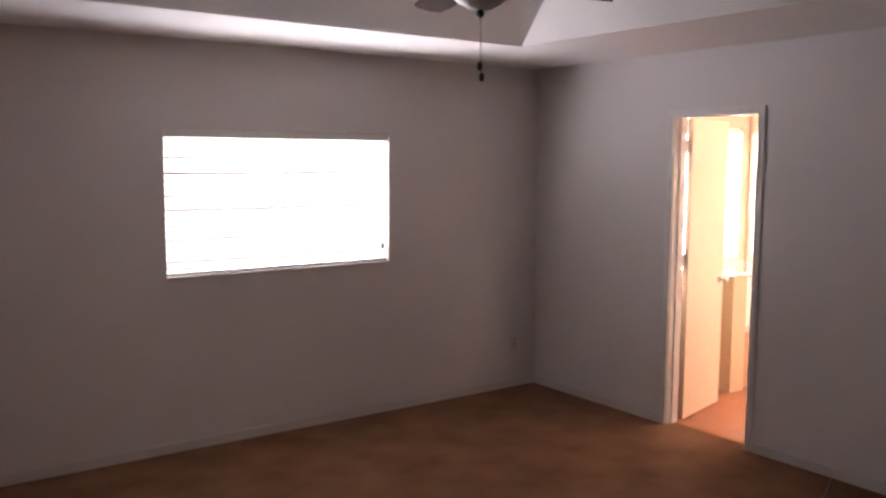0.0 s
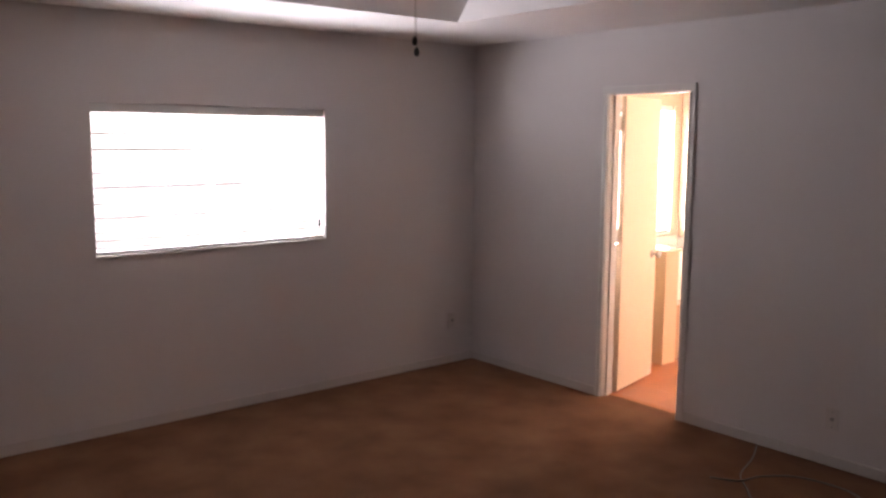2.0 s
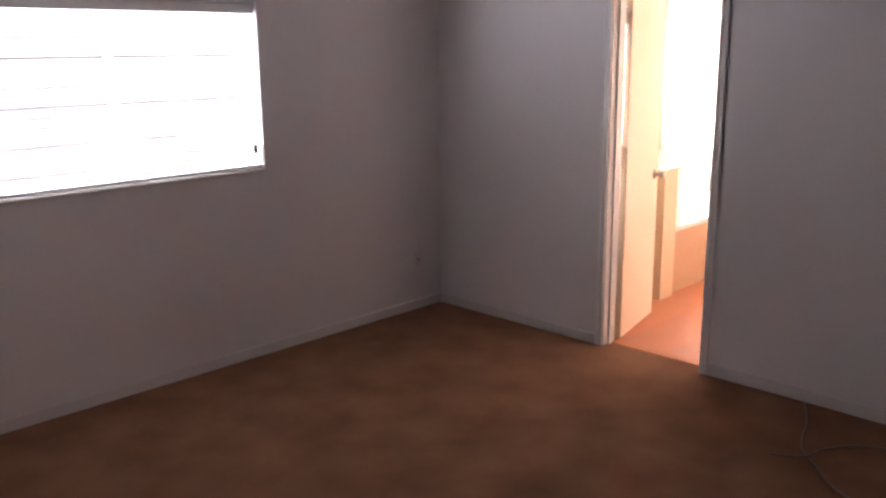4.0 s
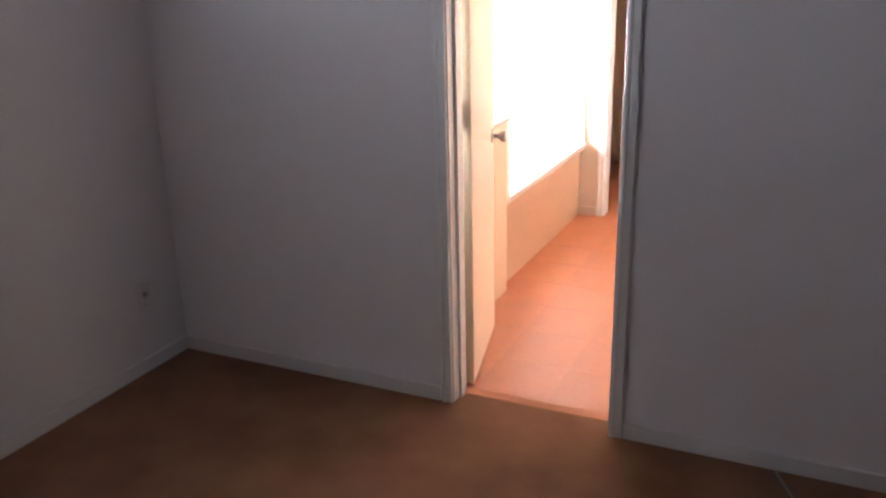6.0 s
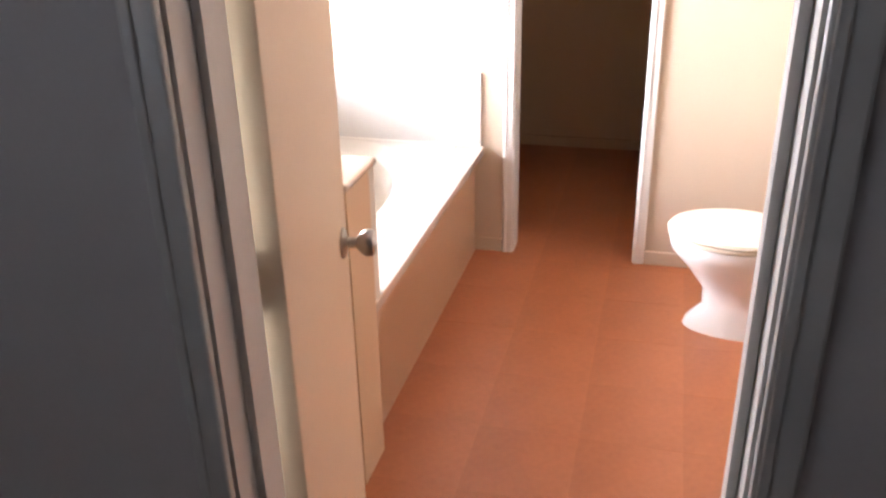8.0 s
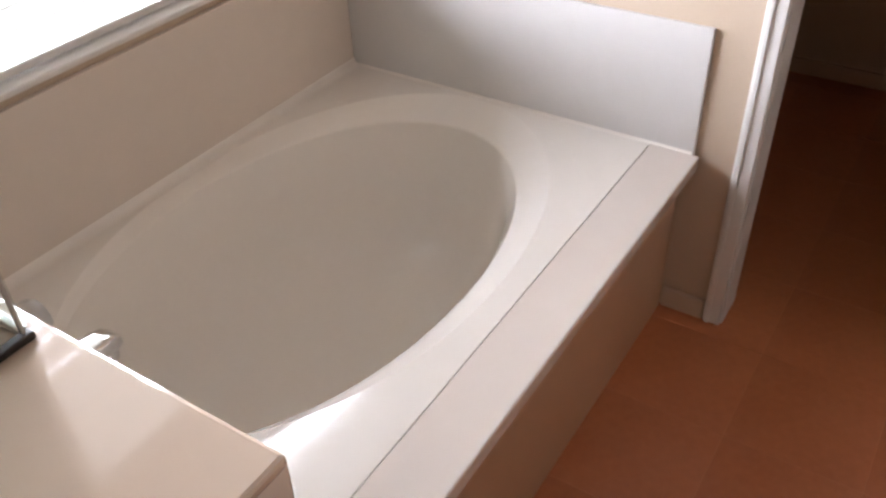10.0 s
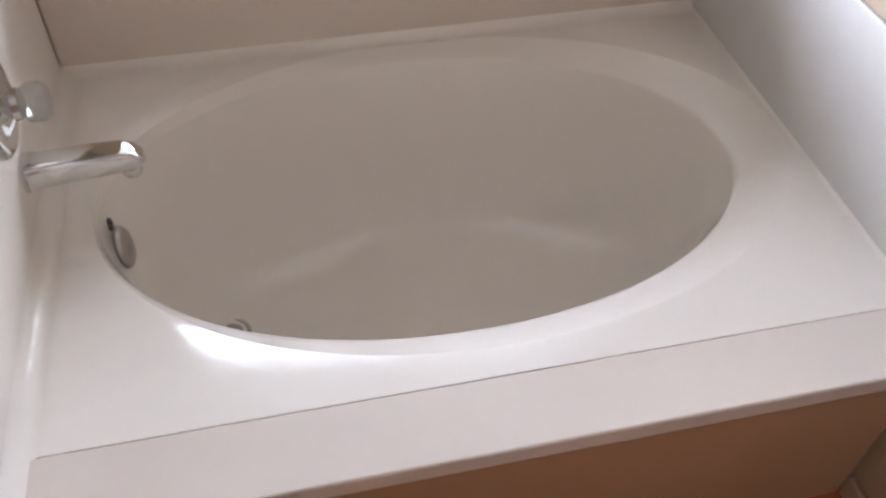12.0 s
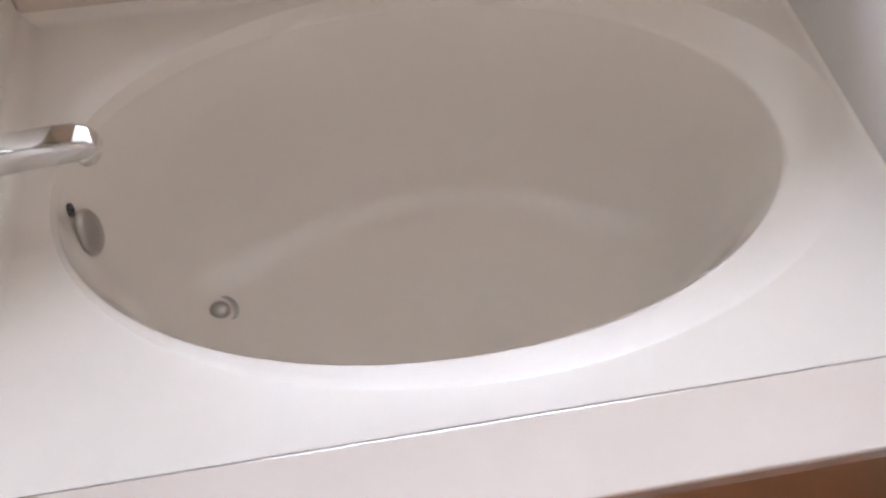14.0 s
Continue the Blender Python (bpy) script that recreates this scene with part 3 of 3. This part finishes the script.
def toilet(x, y):
    top = thing("toilet", "white ceramic toilet with a cream closed lid", "toilet", m=pose(x, y, 0) @ Matrix.Diagonal((0.95, 0.95, 0.94, 1)))
    bowl = loft([egg(0, -0.05, 0.115, 0.235, 0.22, 0.0), egg(0, -0.05, 0.11, 0.225, 0.22, 0.03), egg(0, -0.06, 0.09, 0.18, 0.2, 0.09), egg(0, -0.04, 0.10, 0.165, 0.2, 0.17),
                 egg(0, 0.0, 0.145, 0.2, 0.22, 0.27), egg(0, 0.02, 0.175, 0.235, 0.22, 0.33), egg(0, 0.02, 0.185, 0.245, 0.22, 0.375), egg(0, 0.02, 0.18, 0.24, 0.215, 0.385)])
    soft(part("bowl", bowl, CERAMIC, top, "white ceramic bowl and pedestal", True))
    soft(part("seat", loft([egg(0, 0.02, 0.182, 0.245, 0.2, 0.388), egg(0, 0.02, 0.188, 0.252, 0.2, 0.394), egg(0, 0.02, 0.186, 0.25, 0.2, 0.404)]), SEAT, top, "cream toilet seat", True))
    soft(part("lid", loft([egg(0, 0.02, 0.184, 0.248, 0.2, 0.407), egg(0, 0.02, 0.190, 0.255, 0.2, 0.413), egg(0, 0.02, 0.182, 0.246, 0.195, 0.424), egg(0, 0.02, 0.12, 0.17, 0.13, 0.429)]), SEAT, top, "cream toilet lid", True))
    part("tank", box(-0.22, 0.22, -0.43, -0.235, 0.37, 0.70, 0.02), CERAMIC, top, "white ceramic tank", True)
    part("tank_lid", box(-0.23, 0.23, -0.437, -0.225, 0.702, 0.735, 0.01), CERAMIC, top)
    return top


toilet(2.155, -2.125)


# ---- ceiling fan ----
def ceiling_fan(x, y):
    top = thing("ceiling_fan", "ceiling fan with dark wood blades and white glass bowl light", "fan", m=pose(x, y, 0))
    part("canopy", lathe([(0.02, 2.655), (0.06, 2.68), (0.065, 2.716)], 24), DARK, top, "", True)
    part("downrod", lathe([(0.012, 2.60), (0.012, 2.66)], 12), DARK, top)
    soft(part("motor", lathe([(0.05, 2.40), (0.10, 2.412), (0.125, 2.445), (0.125, 2.51), (0.10, 2.56), (0.03, 2.60)], 32), DARK, top, "dark motor housing", True))
    soft(part("bowl", lathe([(0.006, 2.315), (0.05, 2.322), (0.09, 2.345), (0.118, 2.372), (0.125, 2.392), (0.06, 2.40)], 32), BOWL, top, "white frosted glass light bowl", True))
    part("finial", lathe([(0.004, 2.285), (0.014, 2.292), (0.016, 2.303), (0.010, 2.315)], 16), DARK, top, "dark metal finial", True)
    for k in range(5):
        turn = pose(0, 0, 0, 0, 0, 72 * k + 1)
        bm = bmesh.new()
        edge = [(0.20, -0.045), (0.30, -0.058), (0.55, -0.068), (0.66, -0.060), (0.69, -0.03), (0.695, 0.0), (0.69, 0.03), (0.66, 0.060), (0.55, 0.068), (0.30, 0.058), (0.20, 0.045)]
        lo = [bm.verts.new((r, w, 2.424 + w * 0.2)) for r, w in edge]
        hi = [bm.verts.new((r, w, 2.430 + w * 0.2)) for r, w in edge]
        bm.faces.new(list(reversed(lo)))
        bm.faces.new(hi)
        for i in range(len(edge)):
            j = (i + 1) % len(edge)
            bm.faces.new((lo[i], lo[j], hi[j], hi[i]))
        bmesh.ops.recalc_face_normals(bm, faces=bm.faces)
        bm.transform(turn)
        blade = part("blade", bm, BLADE, top, "dark stained wooden blade")
        arm = box(0.10, 0.25, -0.014, 0.014, 2.412, 2.421, 0.002)
        arm.transform(turn)
        part("blade_arm", arm, DARK, blade)
    for dx, dy, low in ((0.0, 0.0, 2.09), (0.006, -0.004, 2.05)):
        chain = part("pull_chain", tube([(dx * 0.3, dy * 0.3, 2.29), (dx, dy, low + 0.03)], 0.0011, 5), STEEL, top)
        part("chain_pull", lathe([(0.003, 0.034), (0.009, 0.026), (0.011, 0.014), (0.007, 0.0)], 12, pose(dx, dy, low)), DARK, chain, "small dark chain pull")
    return top


ceiling_fan(-2.425, -2.365)


# ---- wall jacks and cable ----
def wall_jack(m):
    top = thing("wall_jack", "wall-coloured plate with a small cable jack on the wall", "wall plate", "wall plates", m=m)
    part("plate", box(-0.035, 0.035, -0.006, -0.0005, -0.057, 0.057, 0.002), BASE, top)
    part("jack", lathe([(0.011, 0.0), (0.011, 0.006), (0.006, 0.007), (0.006, 0.014), (0.002, 0.014)], 14, pose(0, -0.006, 0.0, 90)), STEEL, top, "small metal threaded jack")
    for z in (-0.042, 0.042):
        part("screw", lathe([(0.004, 0.0), (0.003, 0.0015), (0.001, 0.0016)], 10, pose(0, -0.006, z, 90)), STEEL, top)
    return top


wall_jack(pose(-0.215, 0, 0.335))
wall_jack(pose(0, -2.91, 0.26, 0, 0, -90))


def smooth_line(points, steps=8):
    """Points on a smooth curve through the given ones."""
    pts = [Vector(p) for p in points]
    out = []
    for n in range(len(pts) - 1):
        a, b, c, d = pts[max(n - 1, 0)], pts[n], pts[n + 1], pts[min(n + 2, len(pts) - 1)]
        for k in range(steps):
            t = k / steps
            out.append(0.5 * ((2 * b) + (c - a) * t + (2 * a - 5 * b + 4 * c - d) * t * t + (3 * b - a - 3 * c + d) * t ** 3))
    return out + [pts[-1]]


cable = thing("cable", "loose pale cable looped on the carpet beside the wall", "cable")
part("cord", tube(smooth_line([(-0.03, -2.50, 0.006), (-0.25, -2.60, 0.006), (-0.50, -2.68, 0.006), (-0.64, -2.80, 0.006), (-0.75, -2.90, 0.006), (-0.83, -3.06, 0.006), (-0.84, -3.24, 0.006), (-0.70, -3.40, 0.006),
                              (-0.46, -3.36, 0.006), (-0.28, -3.16, 0.006), (-0.30, -2.90, 0.008), (-0.46, -2.77, 0.013), (-0.60, -2.73, 0.013), (-0.66, -2.60, 0.007)]), 0.004, 7), CABLE, cable, "", True)

# ---- floor tiles ----
STEP, GAP = 0.305, 0.002
tile = box(-STEP / 2 + GAP / 2, STEP / 2 - GAP / 2, -STEP / 2 + GAP / 2, STEP / 2 - GAP / 2, -0.006, 0.0)
shared = None
for i in range(-6, 8):
    for j in range(-10, 5):
        x, y = 1.965 + STEP * (i + 0.5), -1.345 + STEP * (j + 0.5)
        x0, x1, y0, y1 = max(x - STEP / 2, 0.087), min(x + STEP / 2, 4.2), max(y - STEP / 2, -4.2), min(y + STEP / 2, -0.05)
        if x1 - x0 < 0.09 or y1 - y0 < 0.02:
            continue
        if i == -6:
            x0 = 0.087          # the first row runs on to the carpet
        if x1 - x0 > STEP - 0.001 and y1 - y0 > STEP - 0.001:
            if shared is None:
                ob = part("tile", tile, TILE, tile_floor)
                shared = ob.data
            else:
                ob = new("tile", shared)
                ob.parent = tile_floor
            ob.location = (x, y, 0)
        else:
            part("tile", box(x0 + GAP / 2, x1 - GAP / 2, y0 + GAP / 2, y1 - GAP / 2, -0.006, 0.0), TILE, tile_floor)
